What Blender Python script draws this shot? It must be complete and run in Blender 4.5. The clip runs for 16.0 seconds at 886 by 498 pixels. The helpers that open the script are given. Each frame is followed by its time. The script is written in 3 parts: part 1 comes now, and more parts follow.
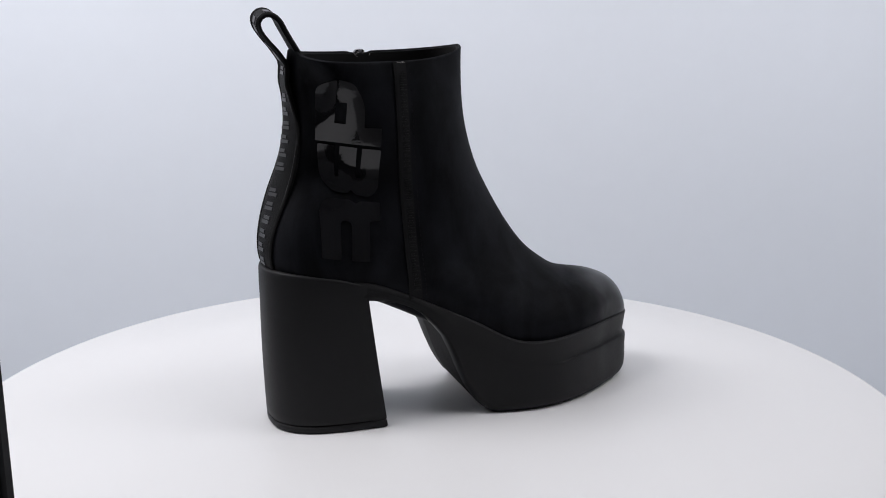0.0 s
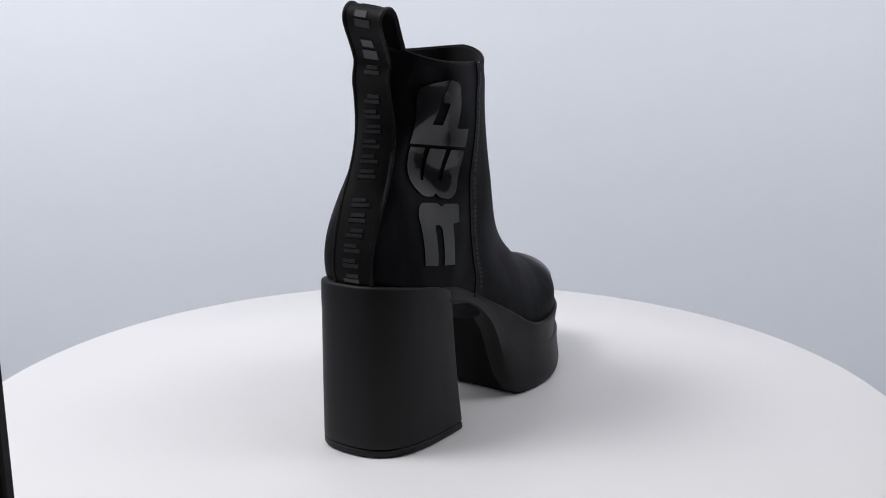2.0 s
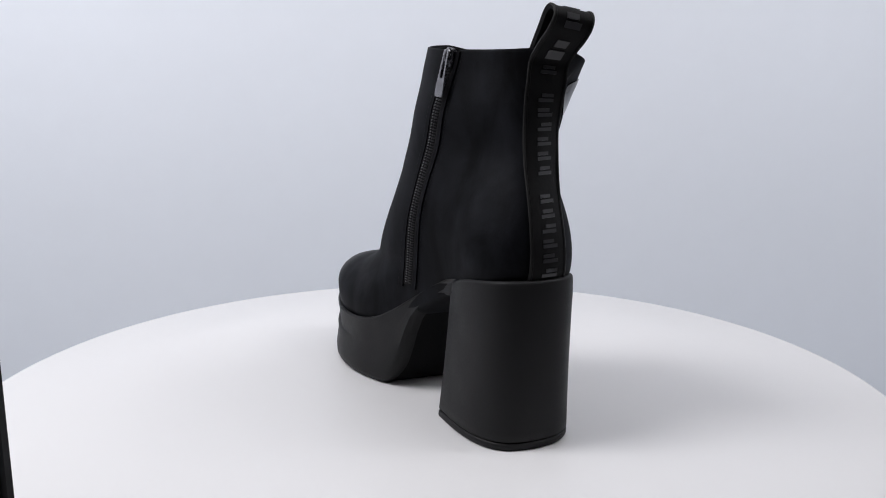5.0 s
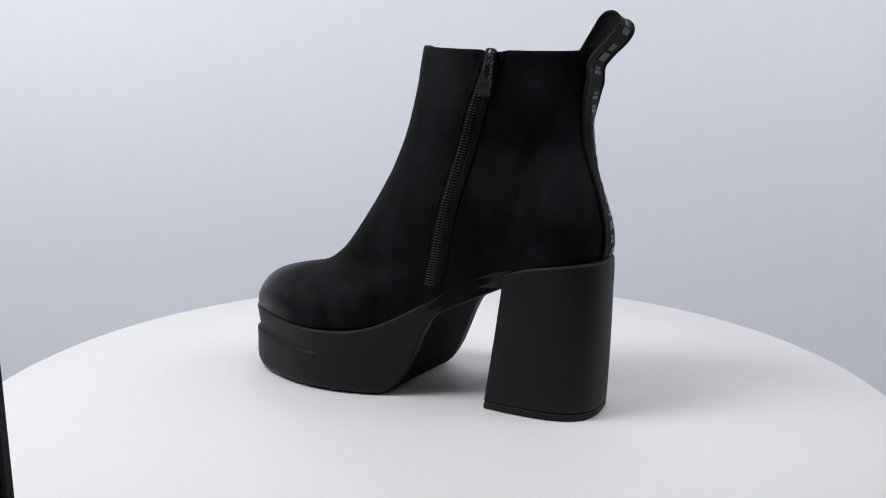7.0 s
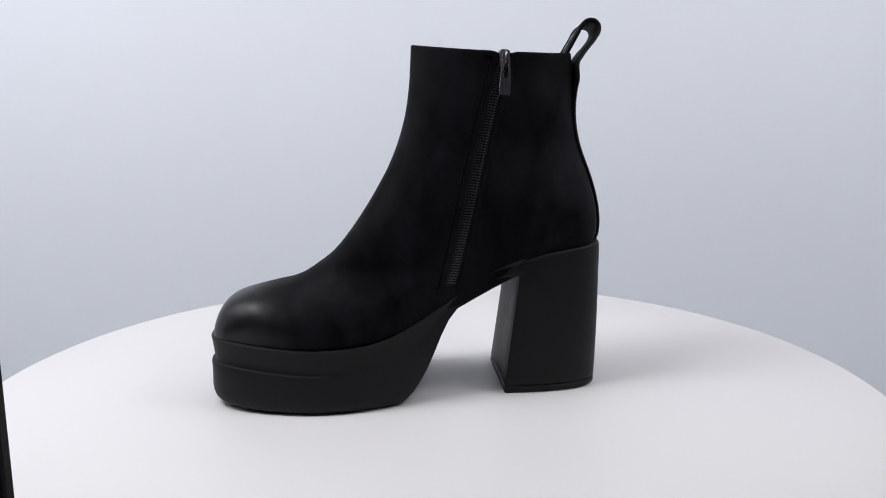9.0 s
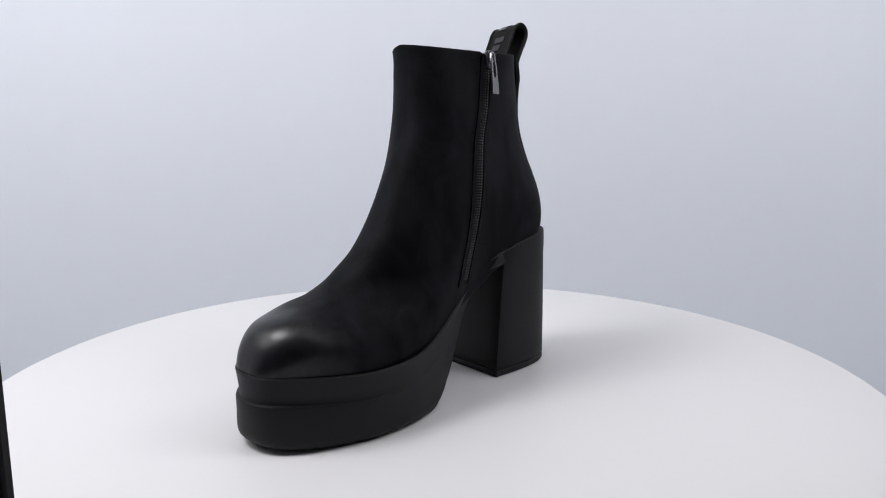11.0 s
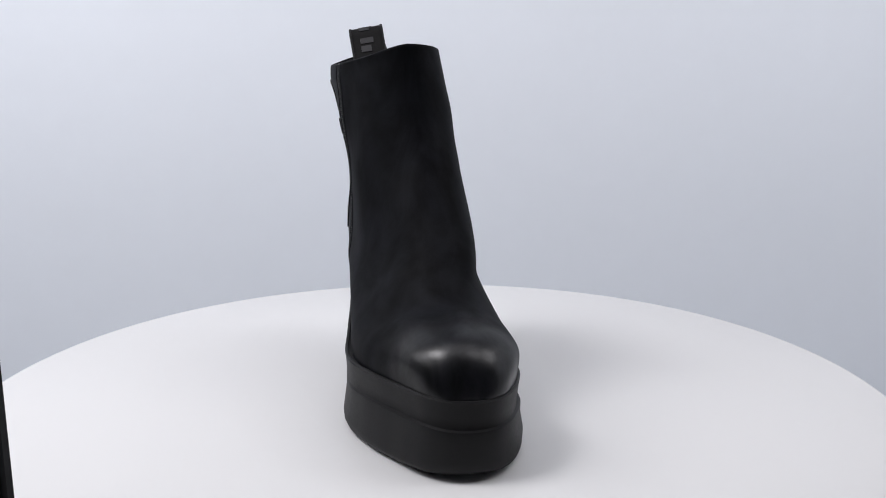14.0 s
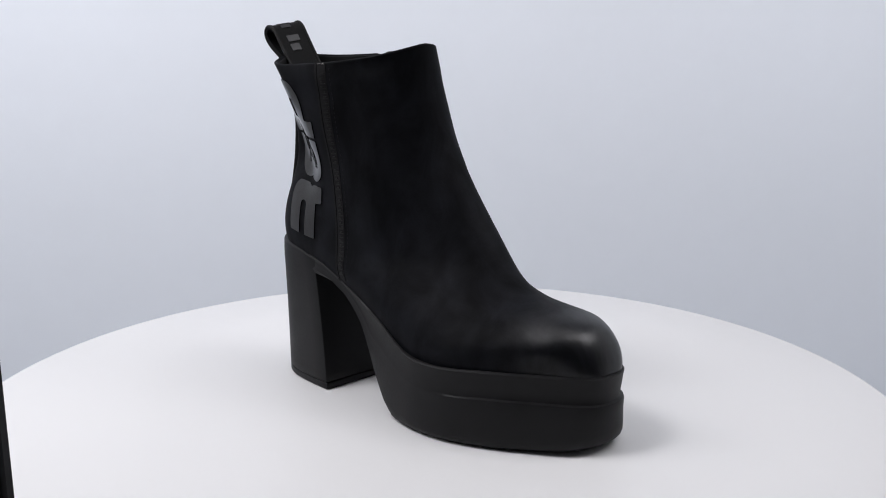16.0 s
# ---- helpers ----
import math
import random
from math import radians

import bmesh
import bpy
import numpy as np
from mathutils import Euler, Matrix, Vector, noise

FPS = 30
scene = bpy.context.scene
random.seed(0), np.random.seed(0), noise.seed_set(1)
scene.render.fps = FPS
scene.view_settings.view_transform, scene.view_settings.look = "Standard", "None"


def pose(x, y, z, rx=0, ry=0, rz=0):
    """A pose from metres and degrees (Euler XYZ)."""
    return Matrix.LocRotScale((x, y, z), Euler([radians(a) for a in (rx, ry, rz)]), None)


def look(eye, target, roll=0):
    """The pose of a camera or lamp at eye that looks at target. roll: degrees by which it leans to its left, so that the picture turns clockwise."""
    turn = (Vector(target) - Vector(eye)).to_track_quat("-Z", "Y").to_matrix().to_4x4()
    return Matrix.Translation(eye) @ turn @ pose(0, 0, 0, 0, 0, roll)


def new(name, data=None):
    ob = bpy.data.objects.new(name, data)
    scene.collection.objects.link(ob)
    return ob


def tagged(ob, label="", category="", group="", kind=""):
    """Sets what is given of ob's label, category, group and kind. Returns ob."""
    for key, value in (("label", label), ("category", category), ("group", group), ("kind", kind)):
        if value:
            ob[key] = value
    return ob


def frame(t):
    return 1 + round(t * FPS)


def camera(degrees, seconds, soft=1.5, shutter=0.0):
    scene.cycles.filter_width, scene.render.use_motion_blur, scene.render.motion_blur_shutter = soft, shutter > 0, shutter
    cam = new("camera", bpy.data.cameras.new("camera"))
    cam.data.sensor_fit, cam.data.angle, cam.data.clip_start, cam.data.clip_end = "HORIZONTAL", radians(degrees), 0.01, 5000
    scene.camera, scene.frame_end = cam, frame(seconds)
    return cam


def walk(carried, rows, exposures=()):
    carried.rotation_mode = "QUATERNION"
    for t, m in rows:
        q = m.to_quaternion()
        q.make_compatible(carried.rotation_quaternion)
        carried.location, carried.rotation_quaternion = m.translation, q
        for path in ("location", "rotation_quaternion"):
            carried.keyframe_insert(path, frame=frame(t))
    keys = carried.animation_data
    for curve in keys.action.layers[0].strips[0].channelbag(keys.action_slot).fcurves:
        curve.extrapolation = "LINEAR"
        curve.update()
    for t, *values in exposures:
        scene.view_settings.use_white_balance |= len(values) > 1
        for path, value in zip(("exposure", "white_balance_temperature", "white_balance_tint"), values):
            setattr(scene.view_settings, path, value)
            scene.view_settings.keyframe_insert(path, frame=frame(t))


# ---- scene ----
DEG, EYE_Y, EYE_Z = 53.716, -0.558, 0.2071
cam = camera(DEG, 16.0, soft=1.0)
SHOT = pose(0, EYE_Y, EYE_Z, 90 - 11.3126, 0, -0.7149) @ pose(0, 0, 0, 0, 0, -0.094)
walk(cam, [(0.0, SHOT), (16.0, SHOT)])

# ---- light ----
world = bpy.data.worlds.new("studio_room")
scene.world = world
world.use_nodes = True
world.node_tree.nodes["Background"].inputs[0].default_value = (0.75, 0.82, 1.0, 1)
world.node_tree.nodes["Background"].inputs[1].default_value = 0.25


def area_lamp(name, eye, target, size_x, size_y, watts, colour):
    """A rectangular area lamp: a photo lamp with a diffuser, or an added fill."""
    data = bpy.data.lights.new(name, "AREA")
    data.shape, data.size, data.size_y, data.energy, data.color = "RECTANGLE", size_x, size_y, watts, colour
    ob = new(name, data)
    ob.matrix_world = look(eye, target)
    return ob


COOL = (0.983, 0.965, 0.995)
area_lamp("left_softbox_lamp", (-0.58, -0.20, 1.08), (0, 0.05, 0.05), 0.34, 0.34, 7.0, COOL)
area_lamp("right_softbox_lamp", (0.40, -0.34, 1.04), (0, 0.05, 0.05), 0.24, 0.24, 0.75, COOL)
area_lamp("overhead_softbox_lamp", (0.0, -0.10, 1.70), (0.0, 0.10, 0.0), 1.50, 1.00, 6.2, COOL)
# two unseen fills, added to even out the brightness of the backdrop
area_lamp("backdrop_fill_left", (-0.84, 0.00, 0.70), (-0.32, 0.72, -0.12), 0.80, 0.50, 4.3, COOL)
area_lamp("backdrop_fill_right", (0.78, -0.10, 0.86), (0.38, 0.72, -0.12), 0.60, 0.40, 4.0, COOL)
scene.view_settings.exposure = 0.0


# ---- materials ----
def material(name, colour, rough, spec=0.5, bump=0.0, scale=400.0, vary=0.25, metal=0.0, sheen=0.0, coat=0.0, rough_vary=0.08):
    """A procedural surface: two scales of tone and gloss variation and a fine relief."""
    m = bpy.data.materials.new(name)
    m.use_nodes = True
    nt = m.node_tree
    b = nt.nodes["Principled BSDF"]
    b.inputs["Roughness"].default_value = rough
    b.inputs["Specular IOR Level"].default_value = spec
    b.inputs["Metallic"].default_value = metal
    b.inputs["Sheen Weight"].default_value = sheen
    b.inputs["Sheen Roughness"].default_value = 0.5
    b.inputs["Coat Weight"].default_value = coat
    b.inputs["Coat Roughness"].default_value = 0.06
    tc = nt.nodes.new("ShaderNodeTexCoord")
    fine = nt.nodes.new("ShaderNodeTexNoise")
    fine.inputs["Scale"].default_value = scale
    fine.inputs["Detail"].default_value = 4
    broad = nt.nodes.new("ShaderNodeTexNoise")
    broad.inputs["Scale"].default_value = scale / 14
    broad.inputs["Detail"].default_value = 5
    for n in (fine, broad):
        nt.links.new(tc.outputs["Object"], n.inputs["Vector"])
    mixed = nt.nodes.new("ShaderNodeMath")
    mixed.operation = "MULTIPLY_ADD"
    mixed.inputs[1].default_value = 0.35
    nt.links.new(fine.outputs[0], mixed.inputs[0])
    scaled = nt.nodes.new("ShaderNodeMath")
    scaled.operation = "MULTIPLY"
    scaled.inputs[1].default_value = 0.65
    nt.links.new(broad.outputs[0], scaled.inputs[0])
    nt.links.new(scaled.outputs[0], mixed.inputs[2])
    ramp = nt.nodes.new("ShaderNodeValToRGB")
    ramp.color_ramp.elements[0].position, ramp.color_ramp.elements[1].position = 0.3, 0.7
    ramp.color_ramp.elements[0].color = (*[c * (1 - vary) for c in colour], 1)
    ramp.color_ramp.elements[1].color = (*[min(1, c * (1 + vary)) for c in colour], 1)
    nt.links.new(mixed.outputs[0], ramp.inputs[0])
    nt.links.new(ramp.outputs[0], b.inputs["Base Color"])
    rr = nt.nodes.new("ShaderNodeMapRange")
    rr.inputs["From Min"].default_value, rr.inputs["From Max"].default_value = 0.3, 0.7
    rr.inputs["To Min"].default_value, rr.inputs["To Max"].default_value = max(0.01, rough - rough_vary), min(1, rough + rough_vary)
    nt.links.new(mixed.outputs[0], rr.inputs["Value"])
    nt.links.new(rr.outputs[0], b.inputs["Roughness"])
    if bump:
        bp = nt.nodes.new("ShaderNodeBump")
        bp.inputs["Strength"].default_value = bump
        bp.inputs["Distance"].default_value = 0.0004
        nt.links.new(fine.outputs[0], bp.inputs["Height"])
        nt.links.new(bp.outputs[0], b.inputs["Normal"])
    return m


M_LEATHER = material("black_leather", (0.0031, 0.0034, 0.0049), 0.35, 0.22, 0.07, 900, 0.4, rough_vary=0.06)


def burnish(m, x0, x1, rough, gloss, spec_low, spec_high):
    """Polish a leather towards the toe: dull and brushed behind x0, smooth past x1."""
    nt = m.node_tree
    b = nt.nodes["Principled BSDF"]
    tc = nt.nodes.new("ShaderNodeTexCoord")
    xyz = nt.nodes.new("ShaderNodeSeparateXYZ")
    nt.links.new(tc.outputs["Object"], xyz.inputs[0])
    smudge = nt.nodes.new("ShaderNodeTexNoise")
    smudge.inputs["Scale"].default_value = 26
    smudge.inputs["Detail"].default_value = 6
    nt.links.new(tc.outputs["Object"], smudge.inputs["Vector"])
    wob = nt.nodes.new("ShaderNodeMath")
    wob.operation = "MULTIPLY_ADD"
    wob.inputs[1].default_value = 0.05
    nt.links.new(smudge.outputs[0], wob.inputs[0])
    nt.links.new(xyz.outputs["X"], wob.inputs[2])
    for lo, hi, name in ((rough, gloss, "Roughness"), (spec_low, spec_high, "Specular IOR Level")):
        r = nt.nodes.new("ShaderNodeMapRange")
        r.interpolation_type = "SMOOTHSTEP"
        r.inputs["From Min"].default_value, r.inputs["From Max"].default_value = x0, x1
        r.inputs["To Min"].default_value, r.inputs["To Max"].default_value = lo, hi
        nt.links.new(wob.outputs[0], r.inputs["Value"])
        nt.links.new(r.outputs[0], b.inputs[name])
    # handling smudges: cloudy patches, drawn out along the shaft, that lift the nap and its gloss
    drawn = nt.nodes.new("ShaderNodeMapping")
    drawn.inputs["Scale"].default_value = (1.0, 1.0, 0.45)
    nt.links.new(tc.outputs["Object"], drawn.inputs["Vector"])
    cloud = nt.nodes.new("ShaderNodeTexNoise")
    cloud.inputs["Scale"].default_value = 42
    cloud.inputs["Detail"].default_value = 7
    cloud.inputs["Roughness"].default_value = 0.62
    cloud.inputs["Distortion"].default_value = 0.6
    nt.links.new(drawn.outputs[0], cloud.inputs["Vector"])
    lift = nt.nodes.new("ShaderNodeMapRange")
    lift.inputs["From Min"].default_value, lift.inputs["From Max"].default_value = 0.36, 0.68
    lift.inputs["To Min"].default_value, lift.inputs["To Max"].default_value = 0.55, 1.8
    nt.links.new(cloud.outputs[0], lift.inputs["Value"])
    tone = nt.nodes.new("ShaderNodeVectorMath")
    tone.operation = "SCALE"
    old = b.inputs["Base Color"].links[0].from_socket
    nt.links.new(old, tone.inputs[0])
    nt.links.new(lift.outputs[0], tone.inputs["Scale"])
    nt.links.new(tone.outputs[0], b.inputs["Base Color"])
    shine = nt.nodes.new("ShaderNodeMath")
    shine.operation = "MULTIPLY"
    dim = nt.nodes.new("ShaderNodeMapRange")
    dim.inputs["From Min"].default_value, dim.inputs["From Max"].default_value = 0.36, 0.68
    dim.inputs["To Min"].default_value, dim.inputs["To Max"].default_value = 0.75, 1.3
    nt.links.new(cloud.outputs[0], dim.inputs["Value"])
    nt.links.new(b.inputs["Specular IOR Level"].links[0].from_socket, shine.inputs[0])
    nt.links.new(dim.outputs[0], shine.inputs[1])
    nt.links.new(shine.outputs[0], b.inputs["Specular IOR Level"])


burnish(M_LEATHER, 0.108, 0.152, 0.64, 0.31, 0.08, 0.35)
M_LINING = material("black_lining", (0.005, 0.005, 0.0055), 0.75, 0.2, 0.3, 900, 0.3)
M_RUBBER = material("black_rubber", (0.0075, 0.0075, 0.0084), 0.52, 0.2, 0.12, 700, 0.2)
# sole rubber again, its colour darkened to stand in for shade underneath
M_TREAD_SHADED = material("outsole_rubber_shaded", (0.004, 0.004, 0.0045), 0.8, 0.1, 0.3, 500, 0.2)
M_GLOSS = material("glossy_black_vinyl", (0.006, 0.006, 0.007), 0.07, 0.5, 0.35, 110, 0.2, rough_vary=0.02)
M_STRAP = material("black_webbing", (0.0036, 0.0036, 0.0041), 0.62, 0.13, 0.6, 1400, 0.35)
M_PRINT = material("rubber_print", (0.017, 0.017, 0.020), 0.36, 0.45, 0.1, 900, 0.2)
M_PIPING = material("worn_edge_piping", (0.0060, 0.0060, 0.0062), 0.52, 0.2, 0.3, 1200, 0.35)
M_ZIP = material("black_zip_coil", (0.024, 0.024, 0.027), 0.32, 0.45, 0.0, 800, 0.2)
M_TAPE = material("zip_tape", (0.006, 0.006, 0.007), 0.8, 0.2, 0.6, 1500, 0.3)
M_METAL = material("gunmetal", (0.24, 0.24, 0.26), 0.28, 0.5, 0.0, 700, 0.2, metal=1.0)
M_THREAD = material("frayed_grey_thread", (0.30, 0.29, 0.28), 0.8, 0.3, 0.3, 900, 0.3)
M_STITCH = material("black_thread", (0.006, 0.006, 0.007), 0.7, 0.12, 0.2, 1500, 0.3)
M_DISC = material("white_laminate", (0.66, 0.66, 0.665), 0.45, 0.35, 0.03, 90, 0.012)
M_PAPER = material("white_backdrop_paper", (0.797, 0.835, 0.892), 0.9, 0.1, 0.05, 30, 0.015)
M_FABRIC = material("white_tent_fabric", (0.78, 0.79, 0.80), 0.9, 0.1, 0.2, 60, 0.02)
M_BLACK = material("black_foamboard", (0.012, 0.012, 0.013), 0.8, 0.2, 0.1, 120, 0.2)
M_ROOM = material("white_room_paint", (0.55, 0.55, 0.56), 0.9, 0.1, 0.1, 20, 0.05)

# ---- building helpers ----
U = 0.0009  # one unit of the boot's plan, in metres


def link_mesh(name, verts, faces, mat, parent=None, label="", smooth=True, scale=1.0):
    me = bpy.data.meshes.new(name)
    me.from_pydata([tuple(c * scale for c in v) for v in verts], [], faces)
    me.materials.append(mat)
    bm = bmesh.new()
    bm.from_mesh(me)
    bmesh.ops.recalc_face_normals(bm, faces=bm.faces)
    bm.to_mesh(me)
    bm.free()
    if smooth:
        me.polygons.foreach_set("use_smooth", [True] * len(me.polygons))
        me.set_sharp_from_angle(angle=radians(38))
    ob = new(name, me)
    if parent:
        ob.parent = parent
    if label:
        tagged(ob, label)
    return ob


def part(name, bm, mat, parent, label=""):
    bmesh.ops.recalc_face_normals(bm, faces=bm.faces)
    me = bpy.data.meshes.new(name)
    bm.to_mesh(me)
    bm.free()
    me.materials.append(mat)
    me.polygons.foreach_set("use_smooth", [True] * len(me.polygons))
    me.set_sharp_from_angle(angle=radians(38))
    ob = new(name, me)
    ob.parent = parent
    if label:
        tagged(ob, label)
    return ob


def spline(rows, t):
    """Catmull-Rom through rows at the float index t."""
    n = len(rows)
    i = max(0, min(n - 2, int(math.floor(t))))
    f = t - i
    p0, p1, p2, p3 = (np.array(rows[max(0, min(n - 1, k))], float) for k in (i - 1, i, i + 1, i + 2))
    return 0.5 * (2 * p1 + (p2 - p0) * f + (2 * p0 - 5 * p1 + 4 * p2 - p3) * f * f + (3 * p1 - p0 - 3 * p2 + p3) * f ** 3)


def curve_at(table, x):
    """Smooth value at x of a table of (x, value) rows in rising x."""
    if x <= table[0][0]:
        return table[0][1]
    if x >= table[-1][0]:
        return table[-1][1]
    for i in range(len(table) - 1):
        if x <= table[i + 1][0]:
            x0, x1 = table[i][0], table[i + 1][0]
            f = (x - x0) / (x1 - x0)

            def slope(k):
                a, b = table[max(0, k - 1)], table[min(len(table) - 1, k + 1)]
                return (b[1] - a[1]) / (b[0] - a[0])

            m0, m1 = slope(i) * (x1 - x0), slope(i + 1) * (x1 - x0)
            y0, y1 = table[i][1], table[i + 1][1]
            return (2 * f ** 3 - 3 * f * f + 1) * y0 + (f ** 3 - 2 * f * f + f) * m0 + (3 * f * f - 2 * f ** 3) * y1 + (f ** 3 - f * f) * m1


def rings(loops, close_first=False, close_last=False):
    """Faces between closed loops of equal length."""
    n = len(loops[0])
    verts = [tuple(v) for lp in loops for v in lp]
    faces = [(j * n + i, j * n + (i + 1) % n, (j + 1) * n + (i + 1) % n, (j + 1) * n + i) for j in range(len(loops) - 1) for i in range(n)]
    if close_first:
        faces.append(tuple(range(n - 1, -1, -1)))
    if close_last:
        faces.append(tuple((len(loops) - 1) * n + i for i in range(n)))
    return verts, faces


def box(bm, x0, x1, y0, y1, z0, z1):
    vs = [bm.verts.new((x, y, z)) for x in (x0, x1) for y in (y0, y1) for z in (z0, z1)]
    for f in ((0, 1, 3, 2), (4, 6, 7, 5), (0, 4, 5, 1), (2, 3, 7, 6), (0, 2, 6, 4), (1, 5, 7, 3)):
        bm.faces.new([vs[k] for k in f])
    return vs


# ---- the studio ----
def slab(name, x0, x1, y0, y1, z0, z1, mat, kind="structure", label="", category=""):
    bm = bmesh.new()
    box(bm, x0, x1, y0, y1, z0, z1)
    bmesh.ops.recalc_face_normals(bm, faces=bm.faces)
    me = bpy.data.meshes.new(name)
    bm.to_mesh(me)
    bm.free()
    me.materials.append(mat)
    return tagged(new(name, me), label, category, kind=kind)


BACK_Y, FLOOR_Z = 0.72, -0.79


def backdrop():
    """A paper sweep that hangs behind the turntable and curls forward onto the floor."""
    prof = [(0.1, FLOOR_Z)]
    r = 0.22
    for k in range(17):
        a = math.pi / 2 * k / 16
        prof.append((BACK_Y - r + r * math.sin(a), FLOOR_Z + r - r * math.cos(a)))
    prof += [(BACK_Y, -0.3), (BACK_Y, 0.0), (BACK_Y, 0.4), (BACK_Y, 1.3)]
    n = 40
    verts, faces = [], []
    for layer in (0, 0.004):
        for i in range(n + 1):
            x = -1.25 + 2.5 * i / n
            bow = 0.012 * math.sin(x * 2.3 + 0.6)
            for j, (y, z) in enumerate(prof):
                ease = min(1, max(0, (z - FLOOR_Z) / 0.3))
                verts.append((x, y + layer + bow * ease, z - layer))
    m = len(prof)
    half = (n + 1) * m
    for base in (0, half):
        for i in range(n):
            for j in range(m - 1):
                a = base + i * m + j
                faces.append((a, a + 1, a + m + 1, a + m))
    ob = link_mesh("backdrop", verts, faces, M_PAPER)
    return tagged(ob, "seamless pale blue-white paper sweep curving into the floor", "backdrop", kind="structure")


backdrop()
slab("wall_left", -0.98, -0.95, -0.35, 0.70, -0.79, 1.3, M_FABRIC, label="white diffuser panel beside the set", category="panel")
slab("wall_right", 0.95, 0.98, -0.35, 0.70, -0.79, 1.3, M_FABRIC, label="white diffuser panel beside the set", category="panel")
slab("floor", -2.6, 2.6, -3.0, 0.9, -0.82, -0.8, M_ROOM, label="pale studio floor under the set", category="floor")
slab("wall_back", -2.6, 2.6, -3.05, -3.0, -0.8, 2.0, M_ROOM, label="plain white studio wall", category="wall")
slab("wall_studio_left", -2.65, -2.6, -3.0, 0.9, -0.8, 2.0, M_ROOM, label="plain white studio wall", category="wall")
slab("wall_studio_right", 2.6, 2.65, -3.0, 0.9, -0.8, 2.0, M_ROOM, label="plain white studio wall", category="wall")
slab("wall_front", -2.6, 2.6, 0.9, 0.95, -0.8, 2.0, M_ROOM, label="plain white studio wall", category="wall")
slab("ceiling_studio", -2.6, 2.6, -3.0, 0.9, 2.0, 2.05, M_ROOM, label="plain white studio ceiling", category="ceiling")


def flag_board():
    """A black board on edge beside the lens, with a foot."""
    root = tagged(new("flag_board"), "black foam board standing upright beside the turntable", "board")
    x_edge, y = -0.1104, -0.345
    root.location = (x_edge - 0.12, y, -0.8)
    bm = bmesh.new()
    box(bm, -0.12, 0.12, -0.0025, 0.0025, 0.004, 1.2)
    bmesh.ops.bevel(bm, geom=list(bm.edges), offset=0.0008, segments=1, affect="EDGES")
    part("panel", bm, M_BLACK, root)
    bm = bmesh.new()
    box(bm, -0.09, 0.05, -0.03, 0.03, 0.0, 0.004)
    part("foot", bm, M_BLACK, root)


flag_board()

# ---- the turntable ----
DISC_R = 0.2974


def turned(profile, n=192):
    loops = [[(r * math.cos(2 * math.pi * i / n), r * math.sin(2 * math.pi * i / n), z) for i in range(n)] for r, z in profile]
    return rings(loops, True, True)


def turntable():
    root = tagged(new("turntable"), "round white turntable with a smooth laminate top", "turntable")
    R = DISC_R
    v, f = turned([(R - 0.001, -0.018), (R, -0.017), (R, -0.0015), (R - 0.0004, -0.0005), (R - 0.0015, 0.0), (R * 0.6, 0.0), (R * 0.25, 0.0)])
    link_mesh("platter", v, f, M_DISC, root)
    n, loops = 192, []
    for r, z in ((R + 0.0001, -0.0035), (R + 0.0006, -0.004), (R + 0.0006, -0.015), (R + 0.0001, -0.0155)):
        loops.append([(r * math.cos(2 * math.pi * i / n), r * math.sin(2 * math.pi * i / n), z) for i in range(n)])
    v, f = rings(loops)
    link_mesh("edge_band", v, f, M_DISC, root, "thin white edge band")
    return root


def pedestal():
    root = tagged(new("pedestal"), "white drum pedestal under the turntable", "pedestal")
    v, f = turned([(0.13, -0.8), (0.132, -0.798), (0.132, -0.022), (0.13, -0.0185)], 96)
    link_mesh("drum", v, f, M_DISC, root)
    return root


disc = turntable()
pedestal()

# ---- the boot: x to the toe, y to the zip side, z up, in units of U ----
boot = tagged(new("ankle_boot"), "black leather platform ankle boot with a high block heel", "boot")

# plan of the sole: x, outer y, inner y
PLAN = [(-126.5, -3, -3), (-125.3, -10.5, 7), (-121.5, -19.8, 16.5), (-113, -29.8, 25), (-100, -35.8, 30), (-82, -38, 32), (-63, -38, 32.5),
        (-33, -37.5, 36), (0, -38.5, 46.5), (28, -41.5, 56.5), (50, -43.5, 63.6), (72, -41, 67), (92, -34, 67), (110, -24.8, 63.5),
        (124, -15.6, 59.5), (137, -7.4, 54.5), (146.8, -0.5, 49), (153.6, 7.5, 42.5), (157.3, 15.5, 34.5), (158.6, 24.8, 24.8)]
PLAN_OUT = [(x, o) for x, o, _ in PLAN]
PLAN_IN = [(x, i) for x, _, i in PLAN]
RIM = [(-127, 108.5), (-119, 108.2), (-94, 104.8), (-70, 100.5), (-55, 96.5), (-31, 85.5), (-7, 71), (14, 59), (30, 51.5), (50, 47), (80, 45.5), (105, 46.5), (130, 48.5), (148, 50), (160, 50)]
RIM_OUT = [(-127, 0), (-70, 0), (-55, 0.3), (-31, 1.5), (-7, 4.5), (12, 6), (26, 5), (40, 3), (60, 3), (80, 4), (100, 4.5), (130, 2.5), (160, 0)]


def rim_at(x, side):
    """Height of the sole's upper edge; a little higher on the outer side."""
    return curve_at(RIM, x) + (curve_at(RIM_OUT, x) if side < 0 else 0.0)


UNDER = [(-130, 87), (-63, 87.5), (-57, 86.5), (-42.5, 82.5), (-30.5, 76.5), (-20.5, 68), (-10.5, 56), (-4.5, 43), (2, 26), (6, 18), (14, 6.5), (22, 0.8), (28, 0), (60, 0), (95, 0), (120, 0.4), (135, 1.3), (147, 2.8), (155, 4.4), (160, 5.6)]


